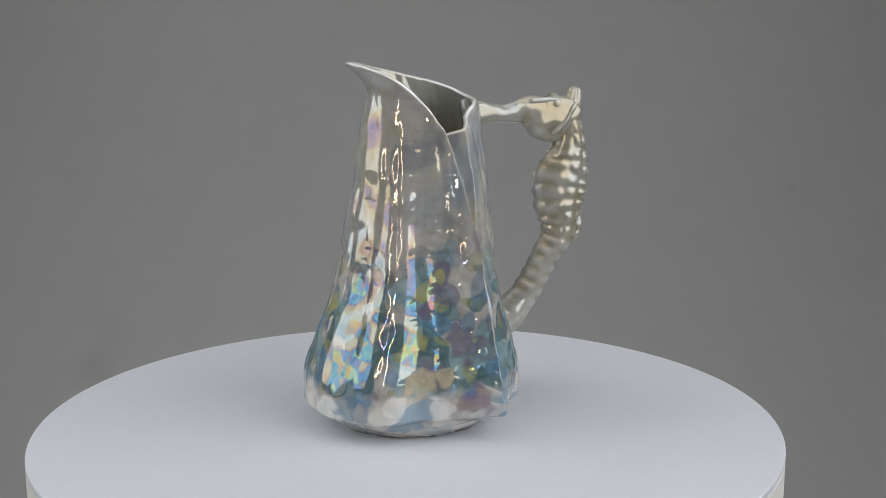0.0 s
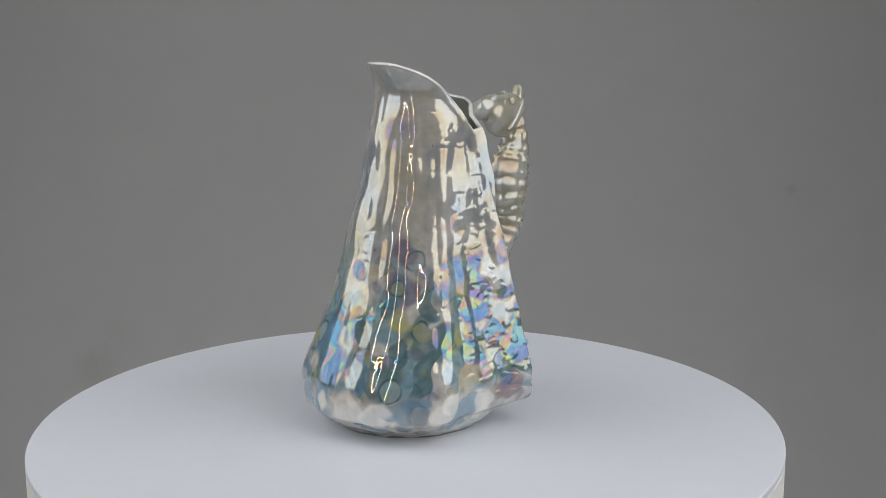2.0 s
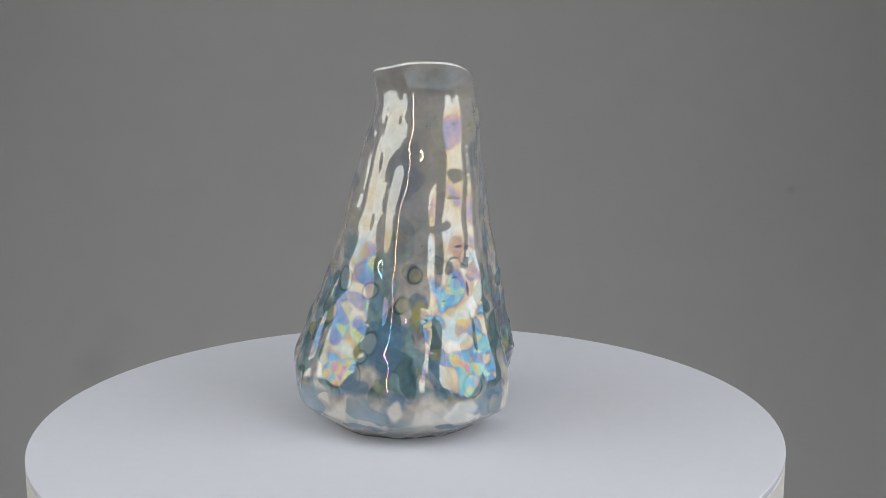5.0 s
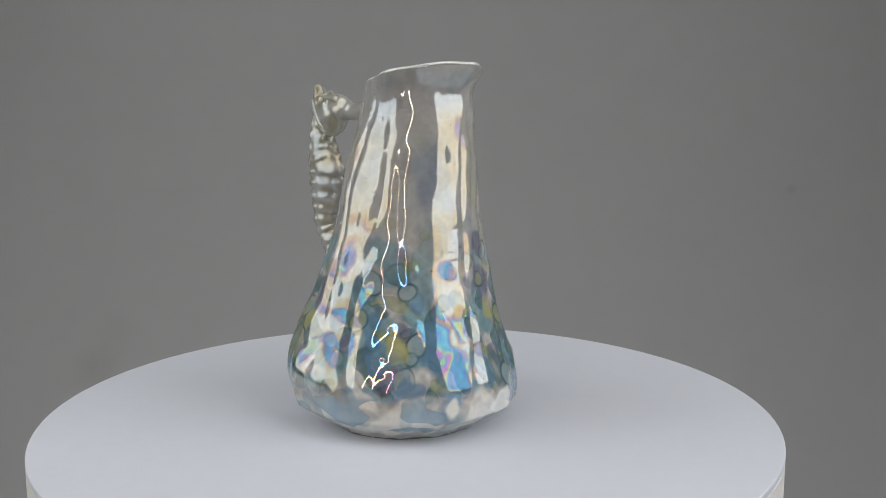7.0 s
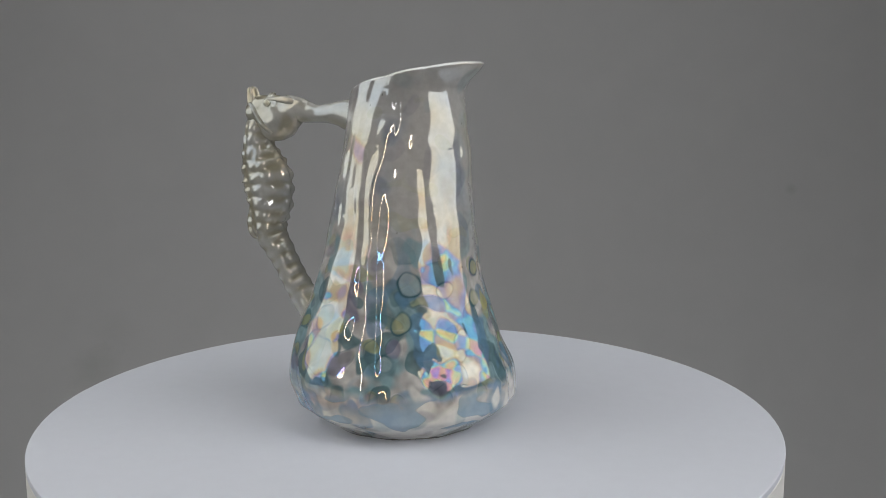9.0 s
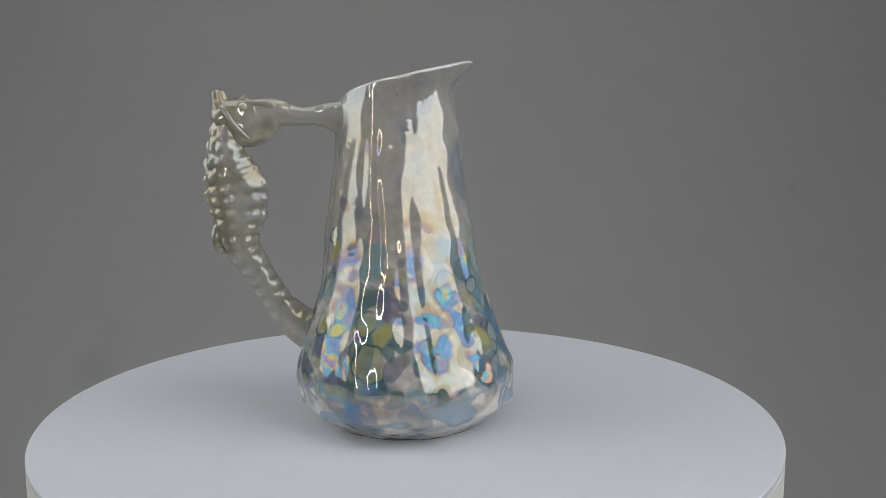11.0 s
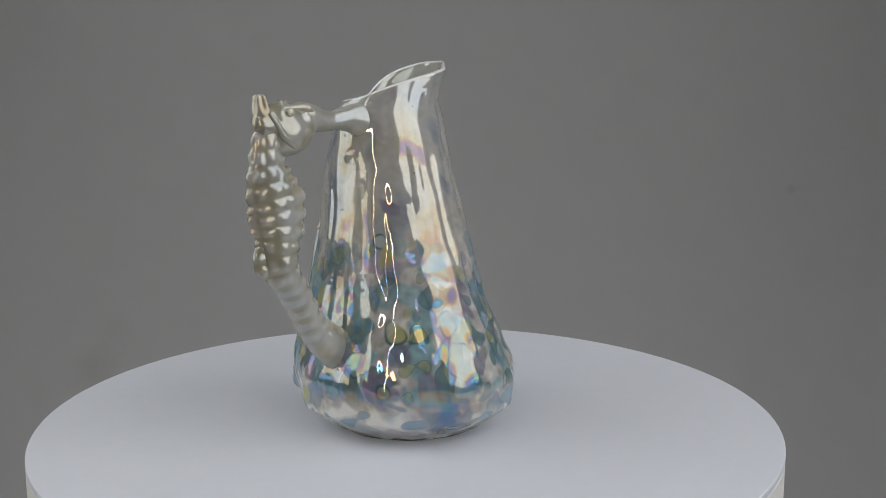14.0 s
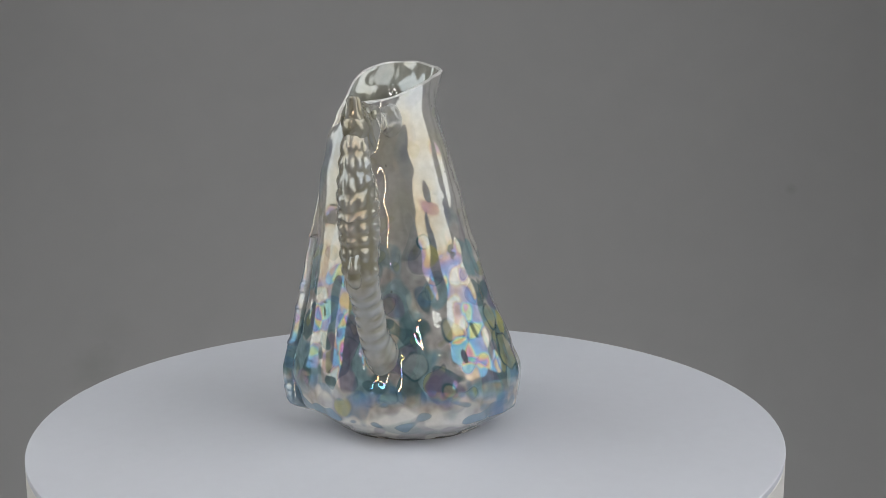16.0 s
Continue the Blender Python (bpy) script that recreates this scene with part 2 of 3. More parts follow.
# painted spots: angle, height mm, radius mm, paint; by face of the jug
SPOTS_FLAP = [(271, 96, 5.8, 2), (288, 113, 9.4, 3), (286, 108, 4.3, 2), (301, 66, 11.5, 3), (268, 69, 7.9, 2), (271, 41, 9.4, 7), (290, 46, 7.2, 7),
              (287, 24, 7.9, 4), (261, 27, 6.5, 4), (240, 21, 10.8, 1), (254, 71, 9.4, 0), (275, 86, 7.2, 3), (310, 30, 11, 3), (318, 62, 8, 3)]
SPOTS_SPOUT = [(246, 69, 15.1, 0), (242, 73, 5.8, 8), (227, 97, 11.5, 3), (224, 99, 5.0, 8), (235, 117, 6.5, 6), (220, 73, 10.1, 5), (223, 43, 13.0, 0),
               (228, 38, 6.5, 6), (221, 21, 10.1, 4), (229, 80, 7.2, 2), (194, 109, 6.5, 3), (228, 122, 7.9, 3)]
SPOTS_FRONT = [(179, 63, 16.6, 1), (165, 97, 5.4, 6), (171, 65, 6.5, 6), (169, 57, 4.0, 6), (165, 44, 7.2, 6), (188, 24, 10.8, 1), (188, 24, 5.8, 4),
               (201, 109, 6.5, 7), (199, 85, 5.8, 2), (138, 94, 7.2, 1), (161, 62, 8.6, 2)]
SPOTS_SIDE = [(126, 83, 10.1, 0), (136, 78, 6.5, 8), (140, 101, 7.2, 6), (126, 54, 8.6, 0), (98, 73, 6.5, 2), (103, 91, 10.8, 3), (195, 108, 5.0, 8),
              (188, 89, 5.0, 8), (152, 53, 7.9, 1), (168, 38, 7.9, 1), (145, 121, 9.4, 5)]
SPOTS_BACK = [(90, 80, 7.2, 8), (100, 75, 5.8, 2), (92, 56, 10.8, 8), (64, 76, 5.0, 2), (93, 95, 7.9, 0), (103, 63, 5.8, 0), (127, 55, 5.0, 6),
              (88, 117, 10.8, 5), (46, 43, 6.5, 3), (85, 20, 14.4, 1), (112, 22, 11.5, 1)]
SPOTS_LAP = [(61, 75, 6.5, 8), (51, 43, 12.2, 3), (53, 40, 4.7, 8), (53, 130, 4.3, 6), (61, 151, 5.8, 3), (58, 120, 5.8, 2), (39, 55, 7.9, 6),
             (42, 78, 9.4, 0), (7, 28, 9.4, 1), (-1, 27, 5.8, 2), (19, 46, 7.2, 0), (78, 19, 12.2, 1), (-10, 60, 9, 3), (-5, 90, 7, 2)]
RINGED = (6, 8)


def edge_lean(z):
    """How far the flap's free edge leans back, in degrees, by height."""
    return curve((0, 10, 35, 60, 100, 127, 200, 243), (-3, -3, -10.5, -12, -12, -11.5, -8, -6), z)


def body_radius(u, z):
    """Centre and radius of the shell's outer face (metres) at unrolled angle u and height z in millimetres."""
    a = np.radians(u)
    z = np.asarray(z, float)
    c = [curve(SECTION_Z, row, z) for row in SECTION]
    r = c[2] + c[3] * np.cos(2 * a) + c[4] * np.sin(2 * a) + c[5] * np.cos(3 * a) + c[6] * np.sin(3 * a)
    # the free flap is drawn out nearly straight to its edge, the inner lap runs beneath it
    low = smooth01(z, 2, 14)

    def round_part(deg):
        b = np.radians(deg)
        return c[2] + c[3] * np.cos(2 * b) + c[4] * np.sin(2 * b) + c[5] * np.cos(3 * b) + c[6] * np.sin(3 * b)

    start, end = 248.0, FLAP_END
    r1, r2 = round_part(start), round_part(end) + 2.5 * low + 3.5 * smooth01(z, 90, 140)

    def drawn(deg, plain_r):
        inner_a, outer_a = np.radians(np.clip(deg - start, 0, end - start)), np.radians(np.clip(end - deg, 0, end - start))
        chord = r1 * r2 * math.sin(math.radians(end - start)) / (r1 * np.sin(inner_a) + r2 * np.sin(outer_a))
        return plain_r + (chord - plain_r) * smooth01(deg, 242, 272) * low * (0.92 - 0.5 * smooth01(z, 185, 225))

    under = u + 360 - edge_lean(z) * smooth01(u + 360, 276, FLAP_END)
    lap = drawn(np.minimum(under, end), round_part(np.minimum(under, end))) - 5.6
    r = np.where(u > 180, drawn(u, r), r)
    r = r + 4.0 * smooth01(u, 290, 312) * np.exp(-((z - 17) / 8) ** 2)
    r = r - 6.5 * smooth01(u, 294, 322) * (1 - smooth01(z, 4, 26))
    r = r + (lap - r) * low * smooth01(-u, -4, 44)
    r = r - 4.2 * low * np.exp(-((u + 19) / 17) ** 2)
    # spout pulled forward and lip flared outward
    spout = np.exp(-((u - 217) / 33) ** 2)
    r = r + spout * 9 * smooth01(z, 200, 243) ** 2
    r = r + 1.5 * smooth01(z, 222, 243) * smooth01(u, 60, 120)
    r = r + 4.0 * np.exp(-((u - 132) / 24) ** 2) * smooth01(z, 208, 238) ** 1.5
    # the lip turns outward along the pouring side of the rim
    below = curve(RIM_AT, RIM_Z, u) - z
    r = r + 2.4 * (1 - smooth01(below, 0, 17)) ** 1.5 * smooth01(u, 150, 200) * (1 - smooth01(u, 292, 310))
    # vertical ribs of the shell, uneven in spacing
    wave = np.cos(np.radians(u) * 22 + 1.3 * np.sin(np.radians(u) * 3 + 0.6) + 0.9 * np.sin(np.radians(u) * 5 + z * 0.03) + 0.7 * np.sin(z * 0.045 + np.radians(u) * 7))
    r = r + (wave * (0.38 + 0.04 * smooth01(u, 255, 275)) - 0.08 * np.clip(-wave, 0, 1) ** 6) * smooth01(z, 8, 30) * (1 - 0.68 * smooth01(z, 130, 220))
    r = r + 0.8 * np.cos(np.radians(u) * 11 + 0.8) * (0.6 + 0.4 * smooth01(z, 2, 14)) * (1 - smooth01(z, 22, 60))
    return c[0] * 1e-3, c[1] * 1e-3, r * 1e-3


def dents(p, u, z):
    """Small level dimples: columns of them on the flap, a scatter elsewhere."""
    rng = np.random.default_rng(77)
    out = np.zeros(p.shape[:-1])
    r = np.hypot(p[..., 0] - 0.005, p[..., 1] + 0.003) * 1e3
    places = [(rng.uniform(-60, 318), rng.uniform(34, 232), rng.uniform(1.6, 3.2), rng.uniform(0.8, 1.4), rng.uniform(0.10, 0.26)) for _ in range(330)]
    for at in np.arange(243, 316, 8.2):
        for up in np.arange(46, 205, 9.0):
            if rng.random() < 0.42:
                places.append((at + rng.normal() * 1.4, up + rng.normal() * 2.2, rng.uniform(2.0, 3.6), rng.uniform(1.0, 1.6), rng.uniform(0.12, 0.26)))
    for at, up, w, h, deep in places:
        near = np.where((np.abs(z - up) < 5) & (np.abs(u - at) < 14))
        along = np.radians(u[near] - at) * r[near]
        out[near] -= deep * np.exp(-(along / w) ** 2 - ((z[near] - up) / h) ** 2)
    return out


def pigments(u, z, points):
    """Hand-painted blotches and ringed spots over a pearly ground, and the film's thickness in nanometres."""
    n = len(u)
    col = np.tile(np.array(PEARL), (n, 1))
    wob = [ripples(points, w, 20, s) for w, s in ((0.012, 3), (0.03, 5), (0.022, 7), (0.018, 9), (0.05, 11), (0.026, 13))]
    deep = 1 - smooth01(z, 70, 165)
    rise = smooth01(z, 26, 40)

    def lay(mask, paint, strength=1.0):
        nonlocal col
        k = np.clip(mask, 0, 1)[:, None] * strength
        col = col * (1 - k) + np.array(PAINTS[paint]) * k

    lay(smooth01(wob[1] + 1.1 * deep + 0.2 * wob[0], 0.5, 1.25) * rise * (0.25 + 0.75 * deep), 5, 0.9)
    lay(smooth01(-wob[1], 0.7, 1.3) * rise * deep, 4, 0.3)
    lay(smooth01(wob[2] + 0.6 * deep + 0.15 * wob[0], 1.0, 1.3) * rise * deep, 0, 0.9)
    lay(smooth01(wob[3] + 0.4 * deep, 1.2, 1.55) * rise * (0.3 + 0.7 * deep), 8, 0.7)
    lay(smooth01(wob[5] + 0.4 * deep, 1.25, 1.6) * rise * (0.3 + 0.7 * deep), 3, 0.7)
    lay(smooth01(-wob[5] + 0.4 * deep, 1.25, 1.6) * rise * deep, 1, 0.7)
    lay(smooth01(-wob[4], 0.2, 1.3) * smooth01(z, 100, 170) * (1 - 0.85 * smooth01(z, 192, 212)), 1, 0.35)
    lay(smooth01(wob[4], 0.2, 1.3) * smooth01(z, 100, 170) * (1 - 0.85 * smooth01(z, 192, 212)), 8, 0.25)
    lay(smooth01(wob[1] - wob[4], 0.9, 1.9) * smooth01(z, 90, 150) * (1 - 0.85 * smooth01(z, 192, 212)), 3, 0.4)
    # pigment pooled along the washes' borders, and a watery mottle
    for k, at in ((1, 0.9), (2, 1.2), (3, 1.4), (5, 1.4)):
        lay(np.exp(-((wob[k] + 0.45 * deep - at) / 0.10) ** 2) * rise * deep * smooth01(wob[(k + 1) % 6], -0.2, 0.8), 10, 0.5)
    col = col * (1 + (0.2 + 0.8 * deep) * (0.09 * wob[0] + 0.07 * ripples(points, 0.006, 16, 17)))[:, None]
    # lower band: white with long blue dabs
    dab = ripples(points * np.array((1, 1, 2.6)), 0.034, 20, 15) + 0.3 * wob[0] - 0.25 * np.cos(np.radians(u - 40))
    lay(1 - smooth01(z + 6 * wob[2] + 3 * wob[0], 20, 31), 4, 0.76 + 0.18 * np.cos(np.radians(u - 50))[:, None])
    lay(smooth01(wob[3] - wob[1], 0.5, 1.6) * (1 - smooth01(z, 26, 34)), 3, 0.4)
    lay(smooth01(wob[5], 0.5, 1.5) * (1 - smooth01(z, 26, 34)), 6, 0.7)
    lay(smooth01(dab, 0.2, 0.6) * (1 - smooth01(z, 30, 36)) * smooth01(z + 2 * wob[0], 8, 12), 9, 0.8)
    lay(np.exp(-((dab - 0.4) / 0.12) ** 2) * (1 - smooth01(z, 28, 33)) * smooth01(z + 2 * wob[0], 8, 12), 10, 0.3)
    # bare dark clay along the foot's edge
    bare = ((1 - smooth01(z + 0.5 * wob[0], 0.9, 1.7)) * 0.9)[:, None]
    col = col * (1 - bare) + np.array((0.10, 0.075, 0.055)) * bare
    # lustre film, nanometres: cream above, patches of violet, blue and pink below, white at rim and foot
    film = 75 + 9 * wob[4] + 5 * wob[1] - 18 * smooth01(z, 196, 222) - 18 * (1 - smooth01(z, 22, 34))
    low = (1 - smooth01(z + 14 * wob[1], 96, 150)) * smooth01(z, 22, 40)
    film = film + low * (64 * smooth01(wob[1], 0.2, 0.6) + 72 * smooth01(wob[3], 0.45, 0.85) + 84 * smooth01(wob[5], 0.5, 0.9) + 8 * wob[2])
    film = film + 55 * smooth01(wob[4] + 0.5 * wob[2], 1.1, 1.6) * smooth01(z, 90, 130) * (1 - smooth01(z, 200, 215))
    rng = np.random.default_rng(5)
    for _ in range(26):
        at, up, rad = rng.uniform(-60, 318), rng.uniform(40, 225), rng.uniform(0.45, 0.9)
        near = np.where((np.abs(u - at) < 3) & (np.abs(z - up) < 3))[0]
        d = np.hypot(np.radians(u[near] - at) * 60, z[near] - up)
        k = 0.7 * (1 - smooth01(d, rad * 0.6, rad * 1.3))[:, None]
        col[near] = col[near] * (1 - k) + np.array((0.09, 0.09, 0.08)) * k
    for spots in (SPOTS_FLAP, SPOTS_SPOUT, SPOTS_FRONT, SPOTS_SIDE, SPOTS_BACK, SPOTS_LAP):
        for at, zc, rad, paint in spots:
            near = np.where((np.abs(u - at) < 25) & (np.abs(z - zc) < 30))[0]
            if not len(near):
                continue
            r = np.hypot(points[near, 0] - 0.005, points[near, 1] + 0.003) * 1e3
            d = np.hypot(np.radians(u[near] - at) * r, z[near] - zc) + (0.10 if paint in RINGED else 0.20) * rad * wob[0][near]
            inside = 1 - smooth01(d, rad - (1.0 if paint in RINGED else 0.30 * rad), rad + 0.12 * rad)
            shade = np.clip(0.85 + 0.2 * wob[3][near] + 0.2 * d / rad, 0.5, 1)
            k = (inside * shade * (0.82 if paint not in RINGED else 0.6))[:, None]
            col[near] = col[near] * (1 - k) + np.array(PAINTS[paint]) * k
            if paint in RINGED:
                line = np.exp(-((d - rad) / 0.8) ** 2) * np.clip(0.75 + 0.5 * wob[2][near], 0, 1)
                col[near] = col[near] * (1 - line[:, None]) + np.array((0.04, 0.10, 0.12)) * line[:, None]
            film[near] += inside * (34 if paint in (0, 1, 3) else -22)
    return col, film


BEND = (0.12, 0.32, 0.5, 0.68, 0.88)


def jug():
    thing = tagged(new("jug"), "pearly lustre-glazed ceramic jug with seahorse handle, painted blue-green spots", "jug")
    cols, rows = 1060, 430
    u = np.linspace(-66, FLAP_END, cols)
    top = curve(RIM_AT, RIM_Z, u)
    v = np.linspace(0, 1, rows) ** 1.25
    uu = np.repeat(u[None, :], rows, 0)
    zz = v[:, None] * top[None, :]

    # the flap's free edge leans back towards the foot
    lean = edge_lean(zz) * smooth01(uu, 276, FLAP_END)

    def shell(inset, wobble):
        cx, cy, r = body_radius(uu, zz)
        a = np.radians(uu + lean)
        p = np.stack([cx + (r - inset) * np.cos(a), cy + (r - inset) * np.sin(a), zz * 1e-3], -1)
        if wobble:
            # hand-formed unevenness, barnacle-like knobs on the flap
            bump = 0.26 * ripples(p, 0.032, 24, 21) + 0.17 * ripples(p * np.array((1, 1, 0.65)), 0.0125, 24, 22) + dents(p, uu, zz)
            knobs = np.clip(ripples(p * np.array((1, 1, 1.6)), 0.010, 24, 23) - 0.9, 0, 1)
            field = smooth01(uu, 268, 292) * smooth01(zz, 15, 30) + 0.12 * smooth01(zz, 20, 40) * (1 - smooth01(zz, 70, 150))
            bump = (bump + (0.26 + 0.30 * smooth01(uu, 285, 300)) * knobs * field) * smooth01(zz, 0, 12) * 1e-3
            p[..., 0] += bump * np.cos(a)
            p[..., 1] += bump * np.sin(a)
        return p

    outer = shell(0.0, True)
    inner = shell(0.0032 + (0.0052 + 0.0050 * (1 - smooth01(zz, 30, 70))) * smooth01(uu, 300, 319), False)
    inner[..., 2] = np.maximum(inner[..., 2], 0.004)
    crest = [outer[-1] * (1 - f) + inner[-1] * f + np.array((0, 0, 0.0015 * math.sin(math.pi * f))) for f in BEND]
    loop = np.concatenate([outer, np.array(crest), inner[::-1]], 0)
    tall = len(loop)
    verts = loop.reshape(-1, 3)
    faces = grid_faces(tall, cols)
    # rounded free edge of the flap and the hidden end of the lap
    extra, extra_faces = [], []
    base = len(verts)
    for col, sign in ((cols - 1, 1), (0, -1)):
        # the edge is a slim bead above and a thick curl towards the foot
        curl = 0.0026 + 0.0040 * (1 - smooth01(zz[:, col], 60, 125)) * smooth01(zz[:, col], 9, 24)
        a = math.radians(u[col])
        along = np.array((-math.sin(a), math.cos(a), 0)) * sign
        strips = [np.arange(rows) * cols + col]
        for f in BEND:
            pts = outer[:, col] * (1 - f) + inner[:, col] * f + along * curl[:, None] * math.sin(math.pi * f)
            strips.append(base + len(extra) + np.arange(rows))
            extra.extend(pts)
        strips.append((tall - 1 - np.arange(rows)) * cols + col)
        for s, t in zip(strips, strips[1:]):
            q = np.stack([s[:-1], t[:-1], t[1:], s[1:]], -1)
            extra_faces.append(q if sign > 0 else q[:, ::-1])
        # close the corner between rim and free edge
        rim = [(rows - 1 + n) * cols + col for n in range(len(BEND) + 2)]
        tops = [s[-1] for s in strips]
        q = np.array([(rim[n], tops[n], tops[n + 1], rim[n + 1]) for n in range(1, len(BEND))])
        extra_faces.append(q if sign < 0 else q[:, ::-1])
    verts = np.concatenate([verts, np.array(extra)], 0)
    faces = np.concatenate([faces] + extra_faces, 0)
    flat_u = np.concatenate([np.repeat(u[None, :], tall, 0).ravel(), np.repeat(u[-1] + 6 * np.array(BEND), rows), np.full(len(BEND) * rows, u[0])])
    flat_z = verts[:, 2] * 1e3
    col, film = pigments(flat_u, flat_z, verts)
    # rim and upper flap edge whitened, a highlight line laid into the pigment
    edge = np.zeros(len(verts))
    edge[rows * cols:(rows + len(crest)) * cols] = 1
    edge[base:] = 0.85 * smooth01(flat_z[base:], 55, 110)
    col = col * (1 - 0.8 * edge[:, None]) + np.array((0.8, 0.8, 0.78)) * 0.8 * edge[:, None]
    # inner face toned dark olive-grey: the shade inside the jug put into its colour
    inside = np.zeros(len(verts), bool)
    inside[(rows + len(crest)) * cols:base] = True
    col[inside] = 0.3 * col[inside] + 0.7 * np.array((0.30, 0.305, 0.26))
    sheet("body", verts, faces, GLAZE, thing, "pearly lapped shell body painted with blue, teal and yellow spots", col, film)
    # foot and inner floor
    bm = lathe([(0, 0.0), (0.0490, 0.0), (0.0501, 0.0003), (0.0507, 0.0009), (0.0490, 0.0016), (0, 0.0050)], 96)
    for vert in bm.verts:
        ang = math.atan2(vert.co.y, vert.co.x)
        k = 1 + 0.012 * math.sin(11 * ang) + 0.008 * math.sin(5 * ang + 1)
        vert.co.x, vert.co.y = vert.co.x * k + 0.0005, vert.co.y * k + 0.0025
    part("foot", bm, CLAY, thing, "unglazed brownish clay foot", True)
    handle(thing)
    return thing


def tube(stations, steps, along, relief, square=0.0):
    """A limb through stations (radius from the jug's axis, height, half depth in its plane, half thickness); local x outward, z up."""
    st = np.array(stations)
    seg = np.concatenate([[0], np.cumsum(np.hypot(np.diff(st[:, 0]), np.diff(st[:, 1])))])
    s = np.linspace(0, seg[-1], along)
    x, z, hd, ht = (curve(seg, st[:, k], s) for k in range(4))
    tx, tz = np.gradient(x, s), np.gradient(z, s)
    ln = np.hypot(tx, tz)
    nx, nz = -tz / ln, tx / ln
    ang = np.linspace(0, 2 * np.pi, steps, endpoint=False)
    c, d = np.cos(ang)[None, :], np.sin(ang)[None, :]
    k = 1 + relief(s[:, None], ang[None, :], z[:, None])
    k = k * (1 + square * np.cos(4 * ang))[None, :]
    px = x[:, None] + nx[:, None] * hd[:, None] * c * k
    pz = z[:, None] + nz[:, None] * hd[:, None] * c * k
    py = ht[:, None] * d * k
    pts = np.stack([px, py, pz], -1)
    return pts, k


def handle(thing):
    """The seahorse: snout joins the rim, tail joins the belly."""
    turn = Matrix.Rotation(radians(18.5), 4, "Z")
    swing = Matrix.Rotation(radians(18.3), 4, "Z")
    trunk = [(0.119, 0.204, 0.006, 0.006), (0.1215, 0.196, 0.0095, 0.0075), (0.1220, 0.187, 0.0108, 0.0085), (0.1212, 0.179, 0.0138, 0.0095), (0.1192, 0.1705, 0.0168, 0.0105),
             (0.1152, 0.157, 0.0200, 0.0112), (0.1138, 0.1425, 0.0180, 0.0112), (0.1145, 0.129, 0.0140, 0.0105), (0.1105, 0.118, 0.0115, 0.010),
             (0.1035, 0.107, 0.0102, 0.0095), (0.0978, 0.0975, 0.0096, 0.0090), (0.0915, 0.0865, 0.0098, 0.009), (0.084, 0.076, 0.0105, 0.009),
             (0.0755, 0.067, 0.0122, 0.010), (0.066, 0.060, 0.0132, 0.011)]

    def plates(s, ang, z):
        """Soft bony rings crossed by lengthwise keels with shallow cells between, plain rings over the belly."""
        pitch = 0.0091
        ring = np.cos(2 * np.pi * (s + 0.0010 * np.cos(ang)) / pitch)
        tail = smooth01(s, 0.078, 0.10)
        keel = np.cos(9 * ang) * (1 - tail) - np.cos(4 * ang) * tail
        round_way = np.abs((ang + np.pi) % (2 * np.pi) - np.pi)
        back = np.maximum(1 - smooth01(round_way, 1.6, 1.9), smooth01(round_way, 2.5, 2.7)) * (1 - tail) + tail
        fade = smooth01(s, 0.004, 0.012) * (1 - smooth01(s, 0.128, 0.146))
        return fade * (0.030 * ring + back * (0.026 * keel + 0.026 * ring * keel)) + 0.006 * np.sin(9 * s / 0.01 + 3 * ang)

    pts, k = tube([(r - (0.002 if z > 0.12 else 0.0004), z, *rest) for r, z, *rest in trunk], 168, 560, plates, 0.03)
    body = finish("handle", pts, k, swing, thing, "glossy pearl seahorse-shaped handle with ridged bony plates", 31)
    head = [(0.040, 0.2045, 0.0118, 0.0075), (0.047, 0.2056, 0.0100, 0.0066), (0.053, 0.2062, 0.0083, 0.0058), (0.061, 0.2060, 0.0066, 0.0052), (0.069, 0.2056, 0.0060, 0.0050), (0.077, 0.2062, 0.0070, 0.0054),
            (0.0835, 0.2078, 0.0086, 0.006), (0.090, 0.2062, 0.0112, 0.007), (0.098, 0.203, 0.0152, 0.0082), (0.105, 0.2022, 0.0163, 0.0085),
            (0.112, 0.2033, 0.0150, 0.008), (0.119, 0.2055, 0.0120, 0.0075), (0.125, 0.2055, 0.0075, 0.006), (0.1282, 0.205, 0.002, 0.002)]

    def face(s, ang, z):
        return 0.06 * np.sin(s / 0.0035 + 2 * np.sin(ang)) * smooth01(s, 0.034, 0.045) * (0.5 + 0.5 * np.cos(3 * ang))

    pts, k = tube(head, 64, 220, face, 0.02)
    finish("head", pts, k, turn, body, "seahorse head with a slim snout", 37)
    crown = [(0.1200, 0.2070, 0.0070, 0.0062), (0.1215, 0.2130, 0.0056, 0.0052), (0.1226, 0.2175, 0.0044, 0.0043), (0.1232, 0.2208, 0.0040, 0.0040), (0.1236, 0.2228, 0.0030, 0.0030), (0.1237, 0.2236, 0.0010, 0.0012)]
    pts, k = tube(crown, 32, 48, lambda s, ang, z: 0.14 * np.cos(5 * ang) * smooth01(s, 0.004, 0.011), 0.0)
    finish("coronet", pts, k, turn, body, "small knobbed crown", 41)
    fin = [(0.1240, 0.136, 0.0030, 0.0030), (0.1265, 0.130, 0.0042, 0.0036), (0.1262, 0.123, 0.0046, 0.0038), (0.1225, 0.1175, 0.0036, 0.0032), (0.118, 0.116, 0.0015, 0.002)]
    pts, k = tube(fin, 32, 60, lambda s, ang, z: 0.06 * np.sin(s / 0.0012) + 0 * ang, 0.0)
    finish("dorsal_fin", pts, k, turn, body, "", 43)
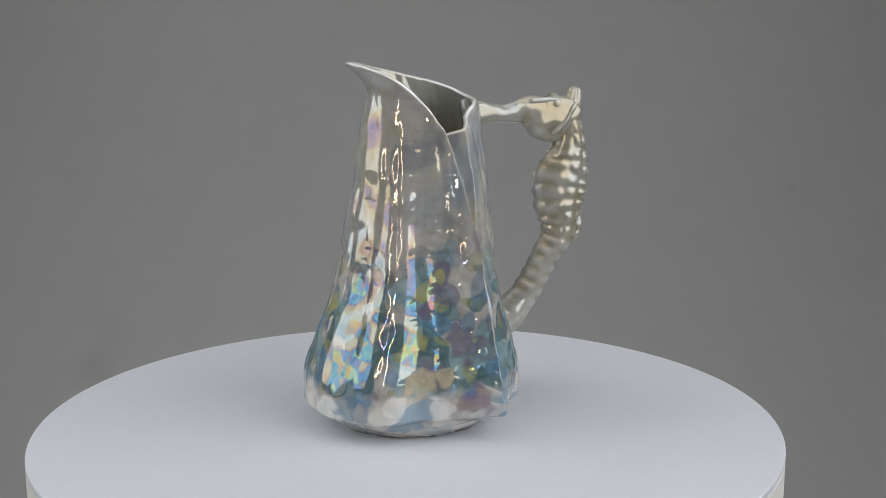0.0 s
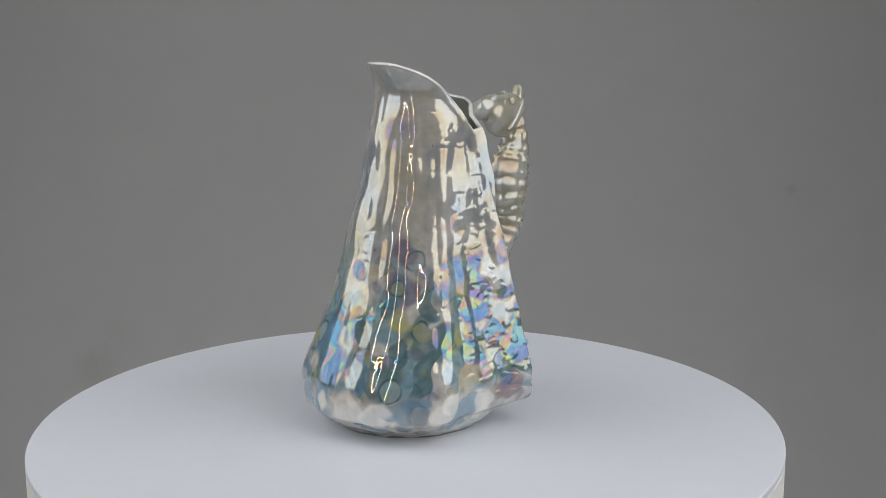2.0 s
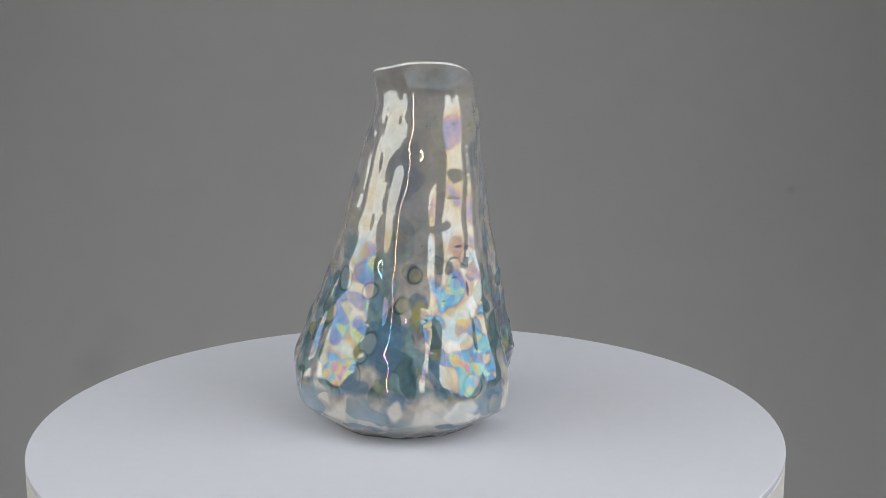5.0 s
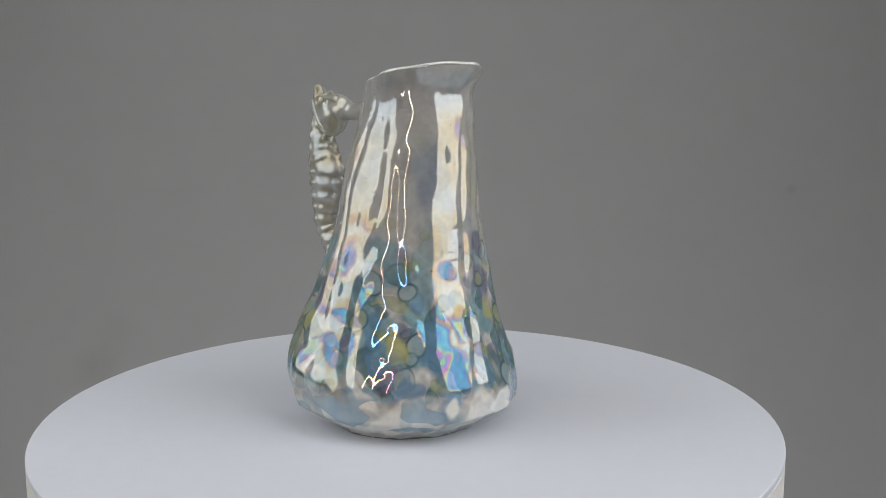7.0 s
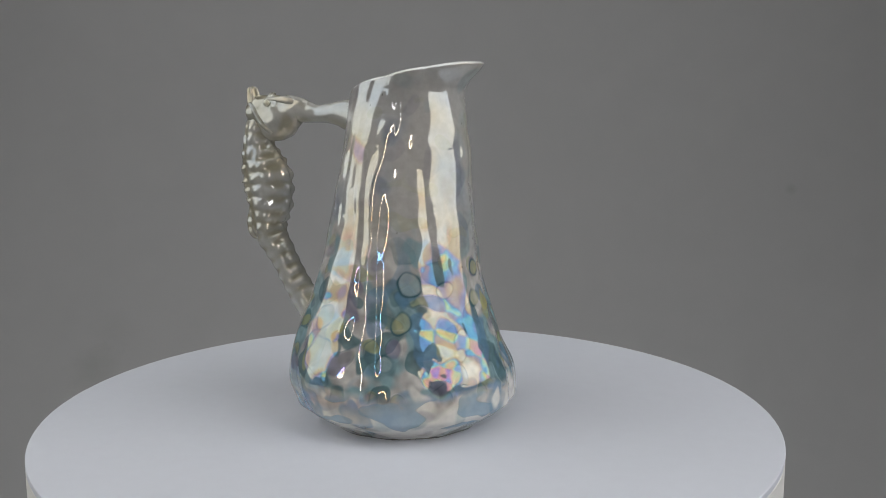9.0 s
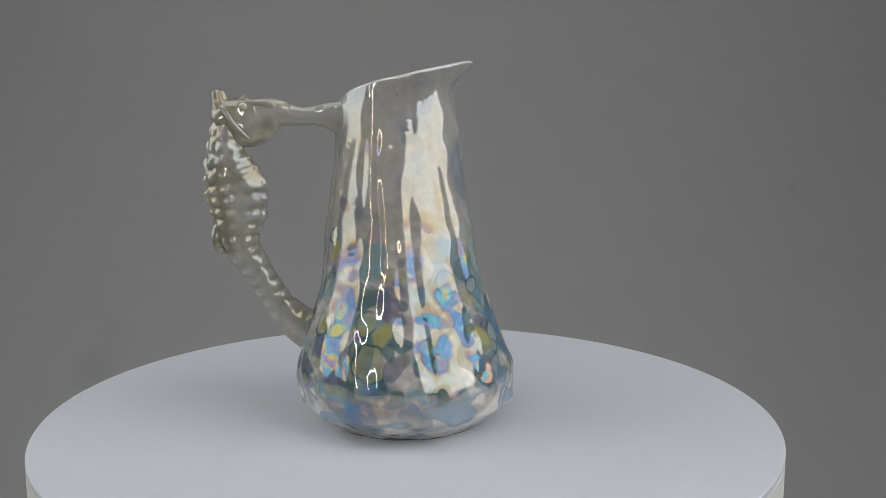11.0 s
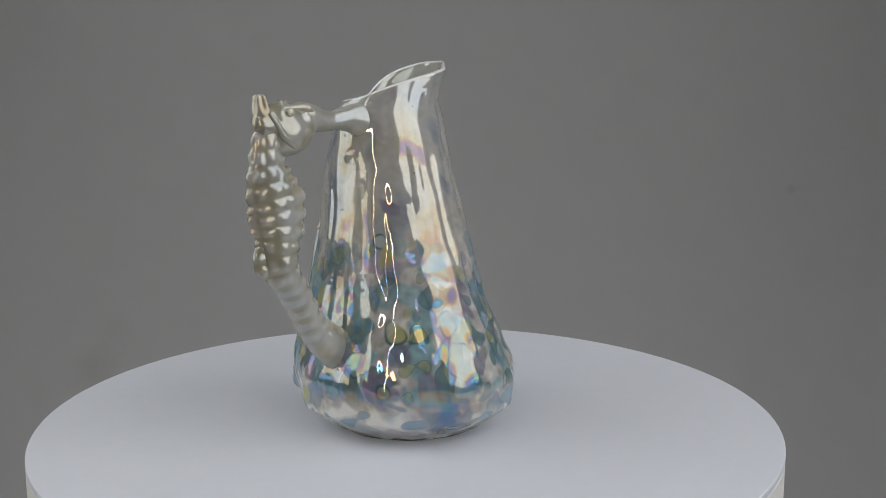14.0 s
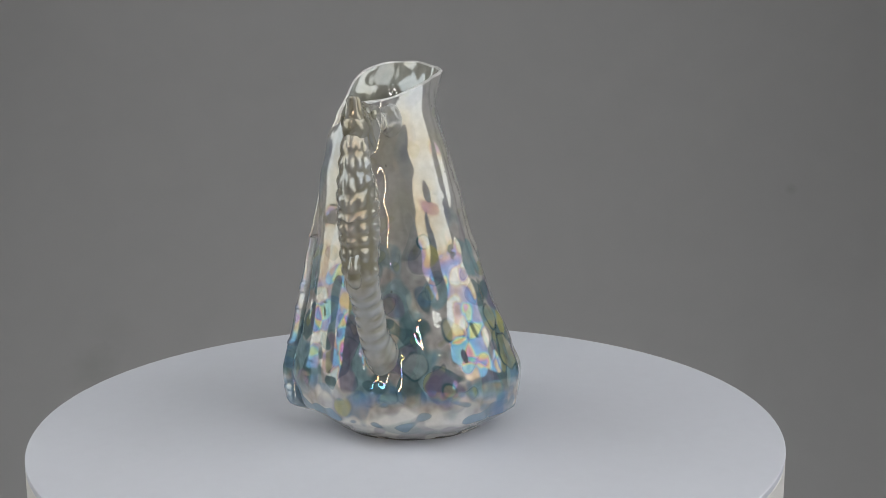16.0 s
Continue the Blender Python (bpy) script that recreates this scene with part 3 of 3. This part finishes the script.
    gill = [(0.1215, 0.2125, 0.0010, 0.0010), (0.1175, 0.2075, 0.0022, 0.0022), (0.1130, 0.2005, 0.0025, 0.0024), (0.1070, 0.1945, 0.0021, 0.0020), (0.1030, 0.1915, 0.0008, 0.0008)]
    brow = [(0.1130, 0.2110, 0.0006, 0.0006), (0.1070, 0.2145, 0.0022, 0.0020), (0.0990, 0.2148, 0.0022, 0.0020), (0.0900, 0.2140, 0.0028, 0.0024), (0.0840, 0.2100, 0.0008, 0.0008)]
    for side in (-1, 1):
        for name, stations, out, seed in (("gill_ridge", gill, 0.0066, 51), ("brow_ridge", brow, 0.0036, 57)):
            pts, k = tube(stations, 24, 48, lambda s, ang, z: 0 * s + 0 * ang, 0.0)
            pts[..., 1] += side * out
            finish(name, pts, k, turn, body, "", seed)
        bm = bmesh.new()
        bmesh.ops.create_uvsphere(bm, u_segments=20, v_segments=12, radius=0.0026)
        bm.transform(turn @ Matrix.Translation((0.1065, side * 0.0075, 0.2125)) @ Matrix.Diagonal((1, 0.6, 1, 1)))
        eye_ob = part("eye", bm, GLAZE_HANDLE, body, "small raised eye", True)
        me = eye_ob.data
        at = me.attributes.new("pigment", "FLOAT_COLOR", "POINT")
        at.data.foreach_set("color", [0.5, 0.5, 0.42, 1.0] * len(me.vertices))
        at = me.attributes.new("film", "FLOAT", "POINT")
        at.data.foreach_set("value", [90.0] * len(me.vertices))


def finish(name, pts, k, turn, parent, label, seed):
    """Close the ends of a limb, colour its recesses and link it."""
    n, m = pts.shape[:2]
    ends = np.stack([pts[0].mean(0), pts[-1].mean(0)])
    pts = np.concatenate([np.repeat(ends[:1], m, 0)[None], pts, np.repeat(ends[1:], m, 0)[None]], 0)
    k = np.concatenate([k[:1], k, k[-1:]], 0)
    bump = (0.00016 * ripples(pts, 0.011, 20, seed))[1:-1]
    mid = pts[1:-1].mean(1, keepdims=True)
    way = pts[1:-1] - mid
    pts[1:-1] += way / np.maximum(np.linalg.norm(way, axis=-1, keepdims=True), 1e-5) * bump[..., None]
    flat = pts.reshape(-1, 3)
    deep = 1 - smooth01(k.ravel(), 0.95, 1.02)
    tint = smooth01(ripples(flat, 0.05, 16, seed + 1) + 1.4 * smooth01(flat[:, 2], 0.11, 0.135) * smooth01(flat[:, 0], 0.085, 0.1), 0.1, 1.6)
    col = np.array((0.385, 0.382, 0.362)) * (1 - 0.5 * deep[:, None]) + np.array((0.22, 0.19, 0.10)) * 0.5 * deep[:, None]
    col = col * (1 - 0.4 * tint[:, None]) + np.array((0.22, 0.195, 0.10)) * 0.4 * tint[:, None]
    film = 76 + 16 * ripples(flat, 0.03, 16, seed + 2)
    world_pts = flat @ np.array(turn.to_3x3()).T
    faces = grid_faces(n + 2, m, True)
    return sheet(name, world_pts, faces[:, ::-1], GLAZE_HANDLE, parent, label, col, film)


studio()
left_box = softbox((-0.97, -0.02, 0.58), (0, 0.24, 0.0), 1.02, 1.34, DIFFUSER_LEFT, "large white softbox lamp in a black housing")
right_box = softbox((0.85, -0.44, 0.58), (0, 0, 0.0), 1.22, 1.34, DIFFUSER_RIGHT, "large white softbox lamp in a black housing")
top_box = softbox((0.0, -0.18, 1.42), (0, 0, 0), 0.95, 0.95, DIFFUSER_TOP, "square white overhead softbox hung from the ceiling", True)
strip_light(-0.46, -0.80, 0.06, 1.35, 0.03, TUBE)
TABLE = turntable()
pedestal()
JUG = jug()


def motions():
    turning = [(i / 10, pose(0, 0, 0, 0, 0, SPIN * i / 10)) for i in range(161)]
    walk(TABLE, turning)
    walk(JUG, turning)


motions()
